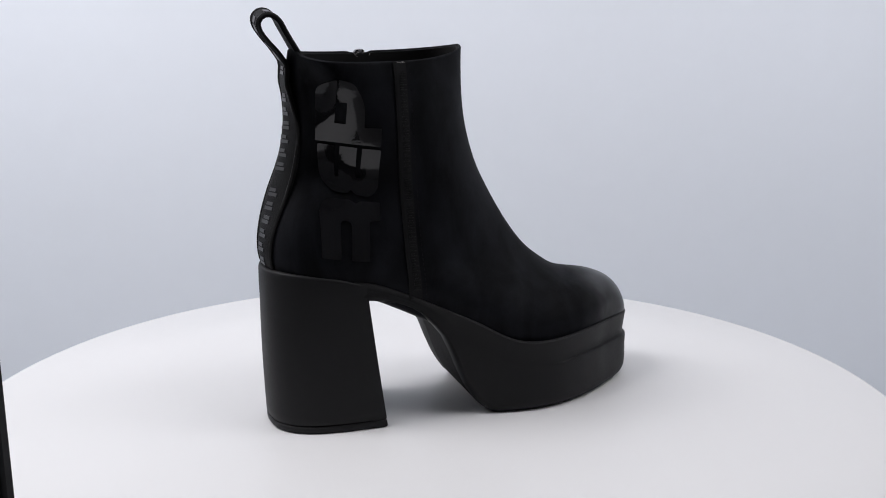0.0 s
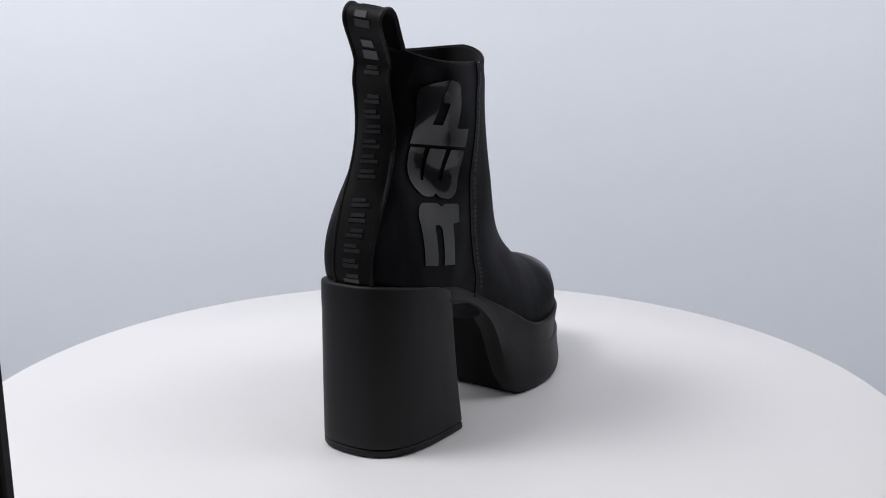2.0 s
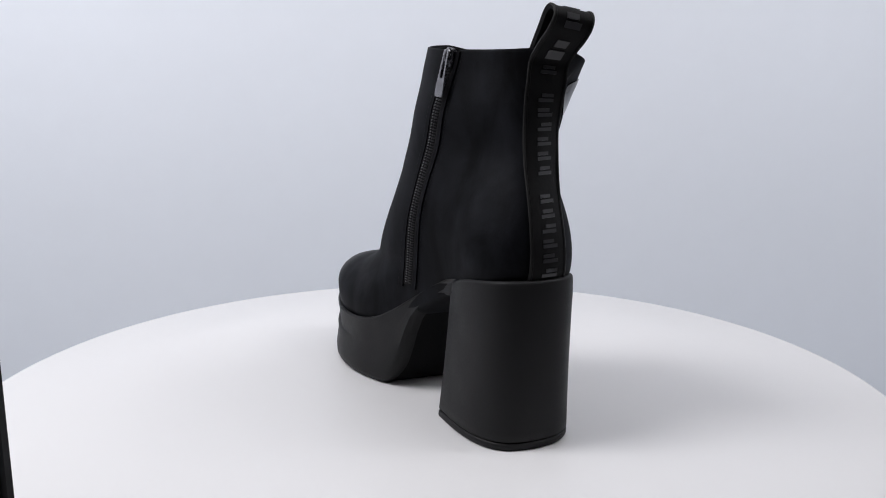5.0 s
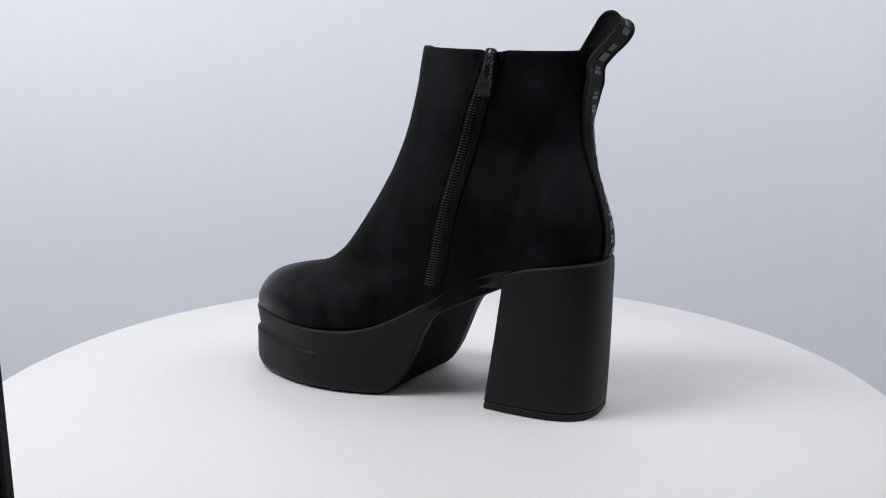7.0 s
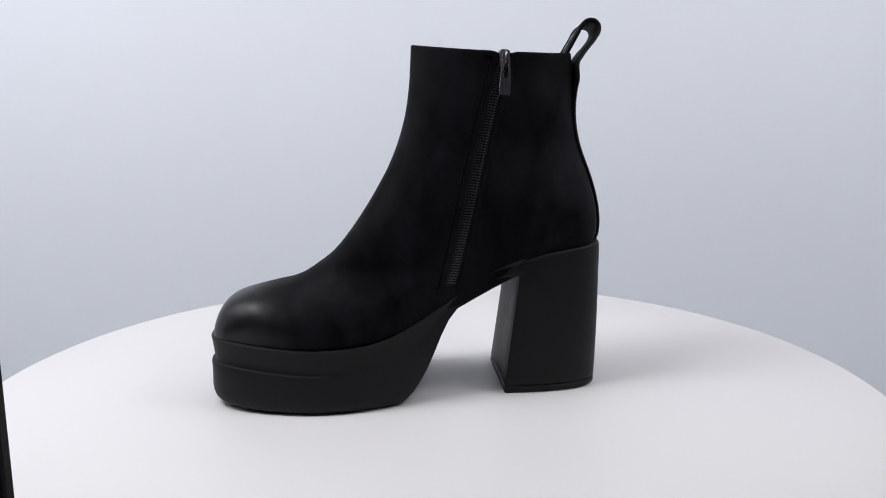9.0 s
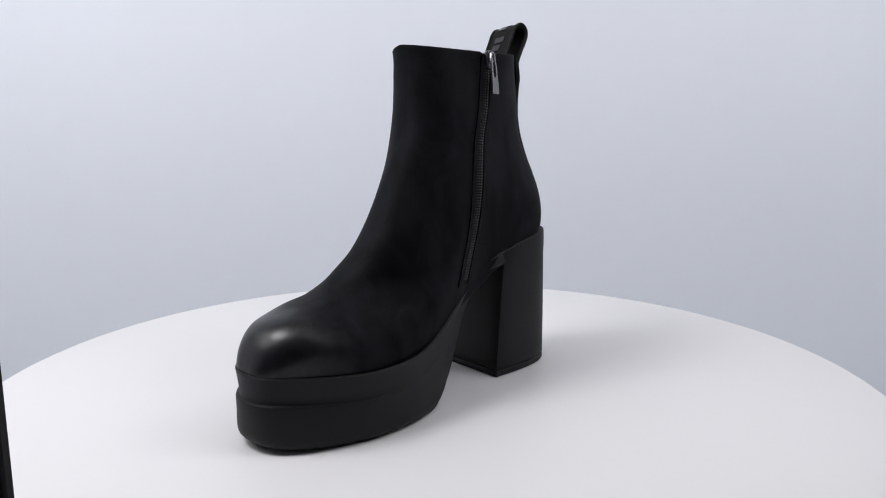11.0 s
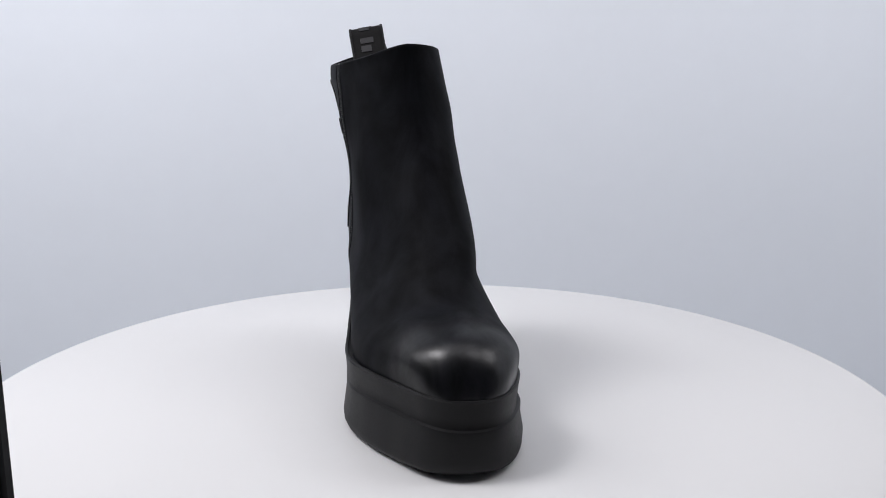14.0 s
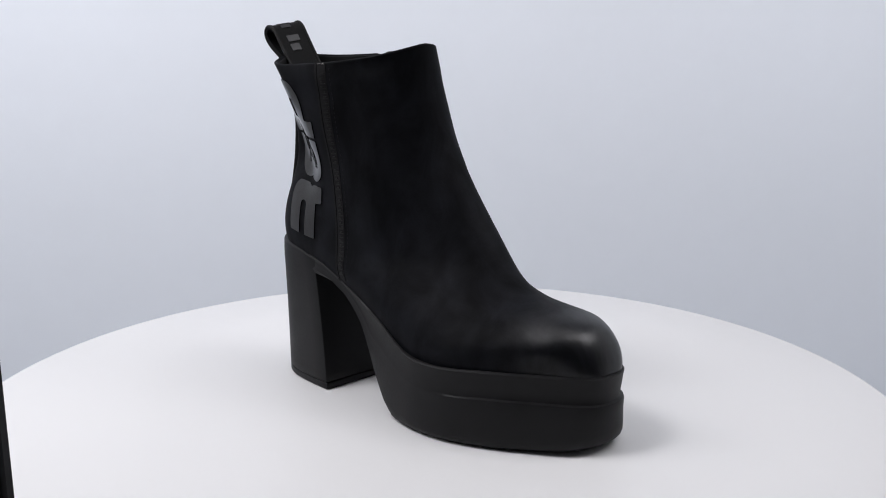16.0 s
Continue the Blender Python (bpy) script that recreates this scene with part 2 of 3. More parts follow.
def sole_stations(per=6):
    """Plan points of both sides, station by station, with outward normals."""
    closed = [(x, o) for x, o, _ in PLAN] + [(x, i) for x, _, i in reversed(PLAN[1:-1])]
    n = len(closed)

    def at(t):
        i = int(math.floor(t))
        f = t - i
        p0, p1, p2, p3 = (np.array(closed[(i + k) % n], float) for k in (-1, 0, 1, 2))
        p = 0.5 * (2 * p1 + (p2 - p0) * f + (2 * p0 - 5 * p1 + 4 * p2 - p3) * f * f + (3 * p1 - p0 - 3 * p2 + p3) * f ** 3)
        d = 0.5 * ((p2 - p0) + 2 * (2 * p0 - 5 * p1 + 4 * p2 - p3) * f + 3 * (3 * p1 - p0 - 3 * p2 + p3) * f * f)
        d /= np.linalg.norm(d) + 1e-9
        return p, np.array((d[1], -d[0]))

    last = len(PLAN) - 1
    count = last * per
    return [(at(k / per), at((n - k / per) % n)) for k in range(count + 1)]


def groove_depth(x):
    return min(1.0, max(0.0, (x - 62) / 34))


def wall_levels(x, side):
    """(height, inset) rows down the sole's side at x."""
    top, low = rim_at(x, side), curve_at(UNDER, x)
    s = min(1.0, (top - low) / 42)
    g = groove_depth(x)
    rows = [(top - 0.9 * s, 2.6), (top, 1.8), (top - 0.15 * s, 0.7), (top - 1.3 * s, 0.0), (top - 4 * s, 0.5), (top - 12 * s, 1.0 + 0.5 * g), (top - 16.8 * s, 0.9 + 1.3 * g),
            (top - 17.8 * s, 0.8 + 1.0 * g), (top - 18.5 * s, 0.8 - 0.9 * g), (top - 19.7 * s, 0.8 - 1.3 * g), (top - 26 * s, 0.6 - 0.9 * g)]
    heel = 1.0 if x < -61 else 0.0
    arch = min(1, max(0.05, (x + 61) / 22)) * (1 - heel)
    waist = min(1, max(0, (30 - x) / 22)) * min(1, max(0, (x + 60) / 25))
    flare = 2.0 * min(1, max(0, (x - 20) / 40)) * min(1, max(0.15, (158 - x) / 25))
    rows += [(low + 9 * s, -0.2 + 0.5 * waist - flare), (low + 5 * s, 0.1 + 1.6 * waist - flare), (low + 2.4 * s, (0.9 + 3.2 * waist) * arch - 0.8 * flare), (low + 0.8 * s, (2.0 + 5.2 * waist) * arch), (low, (3.6 + 8.4 * waist) * arch + 0.4 * heel)]
    if heel:
        sunk = min(1.0, (-62 - x) / 12) if x < -62 else 0.0
        rows = [(z - 0.5 * sunk, a + 1.8 * sunk) for z, a in rows]
    return rows


def build_sole():
    st = sole_stations()
    k = len(st)
    ring = [(p, n, -1) for (p, n), _ in st] + [(p, n, 1) for _, (p, n) in reversed(st[1:-1])]
    levels = [wall_levels(p[0], side) for p, n, side in ring]
    loops = [[(p[0] - n[0] * lv[j][1], p[1] - n[1] * lv[j][1], lv[j][0]) for (p, n, _), lv in zip(ring, levels)] for j in range(len(levels[0]))]
    v, f = rings(loops)
    m = len(ring)
    low = []
    for base, flip in (((len(loops) - 1) * m, False), (0, True)):
        for i in range(k - 1):
            q = [base + i, base + i + 1, base + (m - i - 1) % m, base + (m - i) % m]
            q = [c for n_, c in enumerate(q) if c not in q[:n_]]
            (f if flip else low).append(tuple(q[::-1] if flip else q))
    sole = link_mesh("platform_sole", v, f, M_RUBBER, boot, "matte black rubber platform with a stepped groove", scale=U)
    cut = (len(loops) - 1) * m
    # bottom faces split off so the shade below is put into their colour
    link_mesh("outsole", v[cut:], [tuple(c - cut for c in q) for q in low], M_TREAD_SHADED, sole, "dull black outsole under the arch and forefoot, darkened for shade", scale=U)


build_sole()


def heel_ring(z):
    """Outline of the block heel at height z: flat breast, rounded back."""
    f = z / 90.0
    front = -51 - 11.8 * f
    back = -124.6 - 1.9 * f - 1.2 * math.sin(math.pi * f) * 0.6
    lo = -38.6 + 0.8 * f + 0.9 * math.sin(math.pi * f)
    hi = 37.0 - 4.6 * f - 0.6 * math.sin(math.pi * f)
    c, b, a = (lo + hi) / 2, (hi - lo) / 2, front - back
    pts = []
    for k in range(41):
        t = math.pi * k / 40
        u, w = math.sin(t), math.cos(t)
        x, y = front - 1.2 - (a - 1.2) * abs(u) ** (2 / 3.1), c - b * math.copysign(abs(w) ** (2 / 3.1), w)
        # the rear face turns in a little towards the outer side
        pts.append((x + 0.085 * max(0.0, c - y) * min(1.0, max(0.0, (-100 - x) / 20)), y))
    pts.append((front - 0.3, c + b - 0.35))
    pts.append((front, c + b - 1.3))
    for k in range(1, 6):
        pts.append((front, c + b - 1.3 - (2 * b - 2.6) * k / 6))
    pts.append((front, c - b + 1.3))
    pts.append((front - 0.3, c - b + 0.35))
    return [(x, y, z) for x, y in pts]


def shrink(loop, d, z):
    c = np.mean(np.array(loop), axis=0)
    out = []
    for p in loop:
        v = np.array(p) - c
        v[2] = 0
        q = np.array(p) - v / np.linalg.norm(v) * d
        out.append((q[0], q[1], z))
    return out


def build_heel():
    loops = [shrink(heel_ring(5.6), 2.2, 5.6), shrink(heel_ring(5.9), 0.5, 5.9)] + [heel_ring(z) for z in (6.6, 12, 20, 30, 40, 50, 60, 70, 78, 84, 88)]
    crown = heel_ring(90)
    for f, d in ((0.3, -0.25), (0.65, -0.2), (0.86, -0.1), (0.93, 0.15), (0.97, 0.6), (1.0, 1.8)):
        loops.append([(x, y - (y + 3) / 38 * 1.1 * min(1, max(0, (x + 75) / 12)) * min(1, f * 2.5), 88 + f * (rim_at(max(x, -126), -1 if y < -3 else 1) - 88 - 2 * min(1, max(0, (x + 80) / 14)))) for x, y, _ in shrink(crown, d, 0)])
    v, f = rings(loops, True, True)
    link_mesh("heel_block", v, f, M_RUBBER, boot, "tall matte black flared block heel", scale=U)
    loops = [shrink(heel_ring(0), 2.2, 0.0), shrink(heel_ring(0.5), 0.9, 0.5), shrink(heel_ring(1.6), 0.1, 1.6), shrink(heel_ring(4.6), 0.1, 4.6), shrink(heel_ring(5.2), 0.6, 5.2), shrink(heel_ring(5.5), 2.0, 5.5)]
    v, f = rings(loops, True, True)
    link_mesh("heel_tip", v, f, M_RUBBER, boot, "thin black rubber heel tip", scale=U)


build_heel()

# sections of the upper: front x, z; back x, z; middle y at back and front; half width; widest place; bluntness at back and front
UPPER = [
    (13.5, 249.4, -105, 245, -20.9, 3.5, 34.7, 0.5, 3.4, 2.1), (14.1, 238, -107.5, 231, -21.1, 6.1, 35.7, 0.5, 3, 2.1), (15.3, 222.8, -107.7, 216, -16.9, 8.6, 36.4, 0.5, 2.7, 2.1),
    (17.8, 204.8, -108, 200, -13.7, 12.1, 37.4, 0.5, 2.6, 2.1), (22.4, 187.2, -110.5, 183, -11.7, 14.6, 36.7, 0.5, 2.6, 2.1), (28.9, 170.2, -115, 166, -8.2, 17.1, 37.2, 0.5, 2.6, 2.1),
    (38.1, 151.9, -121.3, 149, -5.7, 18.3, 38.2, 0.5, 2.7, 2.1), (49.2, 134, -125, 132, -3.5, 21.1, 39.5, 0.5, 2.9, 2.15), (60.8, 118, -126, 116, -3, 22.1, 41, 0.48, 3, 2.15),
    (70, 106.1, -124, 101, -3, 21.9, 42, 0.46, 3.2, 2.15), (77.7, 100.4, -103, 99, -2.5, 19.4, 43, 0.4, 3.2, 2.15), (85.5, 95.2, -73, 92, 0.6, 19.5, 43.2, 0.36, 3.4, 1.86),
    (92.3, 90.1, -34, 74, 4.6, 19.5, 47.2, 0.3, 3.8, 1.84), (100, 87.8, 10, 48, 8.1, 21.2, 49.8, 0.3, 4, 1.84), (109, 86, 56, 38, 12.1, 21.2, 51.4, 0.3, 4, 1.9),
    (119, 84, 88, 37.5, 16.6, 23.2, 48.4, 0.26, 4, 2), (128.5, 82, 110, 39, 19.9, 25.2, 41.4, 0.26, 4, 2.15), (136.8, 79.5, 125, 41, 21, 24.7, 36.2, 0.26, 4, 2.15),
    (143.8, 75.6, 136, 42.5, 23, 24.3, 30, 0.26, 4, 2.15), (149.4, 69.8, 145.3, 44, 24.4, 24.6, 24, 0.26, 4, 2.15), (153.2, 63, 151.3, 45, 24.6, 24.6, 18.2, 0.26, 4, 2.15),
    (155.3, 57, 154.6, 46, 24.6, 24.6, 13.2, 0.26, 3, 2.15), (156.4, 51.5, 156.2, 46.5, 24.6, 24.6, 8.2, 0.26, 3, 2.15)]
AROUND = 132


def upper_loop(t, inset=0.0, lift=0.0):
    fx, fz, bx, bz, cb, cf, w, a0, nb, nf = spline(UPPER, t)
    axis = np.array((fx - bx, fz - bz))
    length = np.linalg.norm(axis)
    axis = axis / length
    w -= inset
    fade = max(0.0, 1 - t / 3.2)
    pts = []
    for k in range(AROUND):
        a = 2 * math.pi * k / AROUND
        s, q = math.sin(a), math.cos(a)
        n = nf if q > 0 else nb
        lat = math.copysign(abs(s) ** (2 / n), s)
        run = abs(q) ** (2 / n)
        pos = a0 * length + run * ((1 - a0) * length - inset if q > 0 else -(a0 * length - inset))
        x, z = bx + axis[0] * pos, bz + axis[1] * pos
        # the tendon hollow above the heel
        pinch = (0.52 if lat < 0 else 0.12) * math.exp(-(((pos - 17) / 20) ** 2)) * math.exp(-(((t - 4.1) / 1.45) ** 2))
        y = cb + (cf - cb) * max(0.0, pos / length) ** (1 + 0.5 * min(1, t / 6)) + w * lat * (1 - pinch)
        if lat < 0:
            # the outer quarter turns back below the collar and sinks in over the ankle
            y += 12 * math.exp(-(((x + 100) / 13) ** 2)) * math.exp(-(((z - 226) / (12 if z > 226 else 17)) ** 2)) * min(1.0, abs(lat) * 1.6)
            y += 3.0 * math.exp(-(((x + 4) / 20) ** 2)) * math.exp(-(((z - 244) / 11) ** 2)) * min(1.0, abs(lat) * 1.3)
            y -= 2.8 * math.exp(-(((x + 46) / 18) ** 2)) * math.exp(-(((z - 195) / 32) ** 2))
            y -= 6.4 * math.exp(-(((x + 4) / 24) ** 2)) * math.exp(-(((z - 160) / 44) ** 2)) * min(1.0, abs(lat) * 1.5)
            y += 11.5 * math.exp(-(((x + 74) / 17) ** 2)) * math.exp(-(((z - 164) / 17) ** 2)) * min(1.0, abs(lat) * 1.3)
        else:
            y -= 7.0 * math.exp(-(((x + 66) / 36) ** 2)) * math.exp(-(((z - 174) / 38) ** 2)) * lat
        # the rear turns in towards the outer side above the heel
        x += 0.34 * max(0.0, cb + 8 - y) * math.exp(-((pos / 17) ** 2)) * min(1.0, max(0.0, (z - 120) / 30)) * min(1.0, max(0.0, (248 - z) / 18))
        if 4 < t < 19.5:
            # the leather is drawn in where it meets the sole
            mid = (curve_at(PLAN_OUT, x) + curve_at(PLAN_IN, x)) / 2
            side = 1 if y > mid else -1
            edge = curve_at(PLAN_IN if side > 0 else PLAN_OUT, x)
            fore = min(1.0, max(0.0, (x + 10) / 40))
            ledge = 1.7 + fore * (0.7 if side < 0 else 0.3) * min(1.0, max(0.0, (150 - x) / 25))
            room = abs(edge - mid) - ledge - inset + (0.36 - 0.34 * fore if side < 0 else 0.2) * max(0.0, z - rim_at(x, side) + 1) ** 0.9
            d = abs(y - mid)
            blend = min(1.0, (t - 4) / 2, (19.5 - t) / 1.5)
            soft = 2.0
            h = max(0.0, min(1.0, 0.5 + 0.5 * (d - room) / soft))
            d2 = d * (1 - h) + room * h - soft * h * (1 - h)
            y = mid + side * (d + (min(d, d2) - d) * blend)
        dip = (10.2 * abs(lat) ** 1.3 if lat < 0 else 2.2 * abs(lat) ** 1.6) * fade
        if lat > 0:
            dip += 4.2 * math.exp(-(((x + 50.5) / 4.2) ** 2)) * max(0.0, 1 - t / 0.4)
        pts.append((x, y, z - dip + lift))
    return pts


def build_upper():
    steps = [k / 5 for k in range((len(UPPER) - 1) * 5 + 1)]
    loops = [upper_loop(0, 2.4, -0.6), upper_loop(0, 1.9, 0.5), upper_loop(0, 1.0, 0.9), upper_loop(0, 0.25, 0.45)] + [upper_loop(t) for t in steps]
    arr = np.array(loops)
    for _ in range(10):
        # even out the leather below the collar
        avg = (np.roll(arr, 1, axis=1) + np.roll(arr, -1, axis=1)) / 4
        avg[1:-1] += (arr[:-2] + arr[2:]) / 4
        first = 4 + 8
        arr[first:-1] = arr[first:-1] * 0.5 + avg[first:-1] * 0.5
    for _ in range(24):
        lo, hi = 4 + 28, 4 + 66
        arr[lo:hi] += 0.25 * (arr[lo - 1:hi - 1] + arr[lo + 1:hi + 1] - 2 * arr[lo:hi])
    loops = [[tuple(p) for p in lp] for lp in arr]
    v, f = rings(loops, False, True)
    ob = link_mesh("upper", v, f, M_LEATHER, boot, "smooth matte black leather upper with a rounded toe", scale=U)
    loops = [upper_loop(0, 2.5, -0.4)] + [upper_loop(t, 2.9) for t in (0.1, 0.5, 1, 2, 3, 4, 5, 6, 7, 8, 9)]
    v, f = rings(loops, False, True)
    link_mesh("lining", v, f, M_LINING, boot, "dark textile lining inside the shaft", scale=U)
    return ob


UPPER_OB = build_upper()
from mathutils.bvhtree import BVHTree

SKIN = BVHTree.FromPolygons([v.co / U for v in UPPER_OB.data.vertices], [p.vertices[:] for p in UPPER_OB.data.polygons])


def on_side(x, z, side):
    """Point and outward normal of the upper at (x, z); side -1 is the outer face, 1 the zip face."""
    hit = SKIN.ray_cast(Vector((x, side * 200, z)), Vector((0, -side, 0)))
    p, n = hit[0], hit[1]
    if p is None:
        p, n, _, _ = SKIN.find_nearest(Vector((x, side * 60, z)))
    if n.y * side < 0:
        n = -n
    return p, n


def on_back(y, z):
    hit = SKIN.ray_cast(Vector((-300, y, z)), Vector((1, 0, 0)))
    p, n = hit[0], hit[1]
    if n.x > 0:
        n = -n
    return p, n


def relief(name, outline, side, thick, mat, label="", cell=4.0, sink=0.4):
    """A flat outline in (x, z) laid onto the upper as a raised piece with rounded rim."""
    bm = bmesh.new()
    bm.faces.new([bm.verts.new((x, 0, z)) for x, z in outline])
    xs, zs = [p[0] for p in outline], [p[1] for p in outline]
    for axis, lo, hi in ((0, min(xs), max(xs)), (2, min(zs), max(zs))):
        k = math.floor(lo / cell) + 1
        while k * cell < hi:
            co, no = [0, 0, 0], [0, 0, 0]
            co[axis], no[axis] = k * cell + 0.013, 1
            bmesh.ops.bisect_plane(bm, geom=bm.verts[:] + bm.edges[:] + bm.faces[:], plane_co=co, plane_no=no)
            k += 1
    bm.verts.ensure_lookup_table()
    rim = {v for e in bm.edges if e.is_boundary for v in e.verts}
    top, low = {}, {}
    out = bmesh.new()
    for v in bm.verts:
        p, n = on_side(v.co.x, v.co.z, side)
        top[v] = out.verts.new((p + n * thick) * U)
    for v in rim:
        p, n = on_side(v.co.x, v.co.z, side)
        low[v] = out.verts.new((p - n * sink) * U)
    for fc in bm.faces:
        out.faces.new([top[v] for v in fc.verts])
    for e in bm.edges:
        if e.is_boundary:
            a, b = e.verts
            out.faces.new((top[a], top[b], low[b], low[a]))
    bm.free()
    bmesh.ops.recalc_face_normals(out, faces=out.faces)
    return part(name, out, mat, boot, label)


def rounded(corners, radius, steps=4):
    """A polygon with rounded corners; a corner may carry its own radius."""
    out, n = [], len(corners)
    for i in range(n):
        p = np.array(corners[i][:2], float)
        r = corners[i][2] if len(corners[i]) > 2 else radius
        a, b = np.array(corners[i - 1][:2], float), np.array(corners[(i + 1) % n][:2], float)
        da, db = a - p, b - p
        la, lb = np.linalg.norm(da), np.linalg.norm(db)
        r = min(r, la * 0.49, lb * 0.49)
        if r < 0.05:
            out.append(tuple(p))
            continue
        s, e = p + da / la * r, p + db / lb * r
        for k in range(steps + 1):
            f = k / steps
            out.append(tuple((1 - f) ** 2 * s + 2 * f * (1 - f) * p + f * f * e))
    return out


# three glossy panels on the outer face
relief("glossy_panel", rounded([(-92, 224, 7), (-92.5, 190.5, 1), (-54, 186, 1), (-54, 197.5, 1), (-64.5, 198, 1), (-64.5, 212, 9), (-72, 225, 9), (-81.4, 227, 1), (-81.4, 214, 0.3), (-75.6, 213.4, 0.3), (-75.2, 200.5, 0.5), (-81.8, 201.3, 0.5), (-81.8, 227.2, 1)], 1), -1, 0.9, M_GLOSS, "glossy black vinyl panel of the side emblem")
relief("glossy_panel", rounded([(-91, 188.6, 1), (-90, 166, 9), (-82, 157, 6), (-73, 156.5, 3), (-71, 158.5, 1), (-69, 155.5, 4), (-60, 153.5, 6), (-54.5, 159, 4), (-54, 184, 1), (-65, 185.2, 0.5), (-65.2, 166, 1), (-67.8, 166, 1), (-68, 185.6, 0.5), (-77.6, 186.8, 0.5), (-78, 167, 1), (-80.4, 167, 1), (-80.6, 187.2, 0.5)], 1), -1, 0.9, M_GLOSS, "glossy black vinyl panel of the side emblem")
relief("glossy_panel", rounded([(-92.5, 148, 6), (-88, 154.2, 5), (-72, 152.5, 3), (-69, 149.8, 1), (-66, 151.5, 2), (-54, 150.4, 1), (-54, 138.8, 1), (-61, 138.6, 0.5), (-61.8, 113, 0.5), (-73.6, 114.6, 0.5), (-72.6, 139, 4), (-79.6, 140.5, 4), (-80.2, 115.6, 0.5), (-92.2, 117.6, 0.5)], 1), -1, 0.9, M_GLOSS, "glossy black vinyl panel of the side emblem")


def seam_x(z):
    return -33.1 + (-44.5 + 33.1) * (z - 88.9) / (237.4 - 88.9)


def strip(fn, z0, z1, half0, half1, rows):
    left, right = [], []
    for k in range(rows + 1):
        z = z0 + (z1 - z0) * k / rows
        left.append((fn(z) - half0, z))
        right.append((fn(z) + half1, z))
    return left + right[::-1]


relief("seam_tape", strip(seam_x, 86, 237.2, 1.5, 6.4, 24), -1, 0.35, M_TAPE, "narrow black tape along the side seam")
relief("seam_edge", strip(lambda z: seam_x(z) - 1.6, 86, 237.4, 0.9, 0.9, 24), -1, 0.75, M_STRAP, "folded raw edge of the side seam")


def print_bars(name, spots, frame_of, mat, parent, label):
    """Small raised bars: (u, v) spots carried onto a surface by frame_of."""
    bm = bmesh.new()
    for u, v, hu, hv in spots:
        vs = []
        for du, dv in ((-hu, -hv), (hu, -hv), (hu, hv), (-hu, hv)):
            p, n = frame_of(u + du, v + dv)
            vs.append((p, n))
        lo = [bm.verts.new((p - n * 0.2) * U) for p, n in vs]
        hi = [bm.verts.new((p + n * 0.35) * U) for p, n in vs]
        bm.faces.new(hi)
        for i in range(4):
            bm.faces.new((lo[i], lo[(i + 1) % 4], hi[(i + 1) % 4], hi[i]))
    return part(name, bm, mat, parent, label)


def seam_frame(u, v):
    p, n = on_side(seam_x(v) + 3.4 + u, v, -1)
    return p + n * 0.35, n


rng = random.Random(7)
spots, v = [], 92.0
while v < 232:
    spots.append((0, v, 2.2, 0.42))
    spots.append((rng.choice((-0.9, 0.0, 0.9)), v + 1.25, 1.2, 0.42))
    v += rng.uniform(2.9, 3.5) + (2.4 if rng.random() < 0.1 else 0.0)
print_bars("seam_print", spots, seam_frame, M_PIPING, boot, "tiny raised print running along the seam tape")

# ---- heel strap and pull loop ----
STRAP_Y = [(100, -6.5), (150, -8), (195, -10.5), (228, -11.5), (245, -14.5), (270, -20)]


def strap_path():
    rows = []
    for k in range(41):
        z = 102 + (238 - 102) * k / 40
        p, n = on_back(curve_at(STRAP_Y, z), min(z, 234))
        rows.append((p.x - 0.8 if z <= 234 else p.x - 0.8 - (z - 234) * 0.25, z, curve_at(STRAP_Y, z)))
    for x, z, y in ((-114.2, 245.5, -15), (-119.8, 251.5, -17), (-124, 257.5, -18.5), (-124.6, 262.5, -19.6), (-121.4, 266, -20.2), (-116.6, 266.2, -20.2), (-112.4, 263, -19.8), (-109.2, 257.4, -19.2), (-104.8, 250, -18.2), (-100, 242, -17.2), (-93, 231, -16), (-89, 220, -15)):
        rows.append((x, z, y))
    return rows


STRAP = strap_path()


def strap_at(t, u, off):
    """Point on the strap: t along it (float index), u across, off outwards."""
    x, z, y = spline(STRAP, t)
    a, b = spline(STRAP, max(0, t - 0.1)), spline(STRAP, min(len(STRAP) - 1, t + 0.1))
    d = np.array((b[0] - a[0], b[1] - a[1]))
    d /= np.linalg.norm(d)
    n = np.array((-d[1], d[0]))
    lean = 0.17 * min(1, max(0, (z - 205) / 50)) * u
    base = Vector((x + n[0] * off, y + u, z + n[1] * off + lean))
    hug = min(1.0, max(0.0, (36 - t) / 8))
    if hug > 0:
        p, _ = on_back(y + u, z)
        base.x += (min(p.x - 0.8, x + 6.5) - off - base.x) * hug
    return base, Vector((n[0], 0, n[1]))


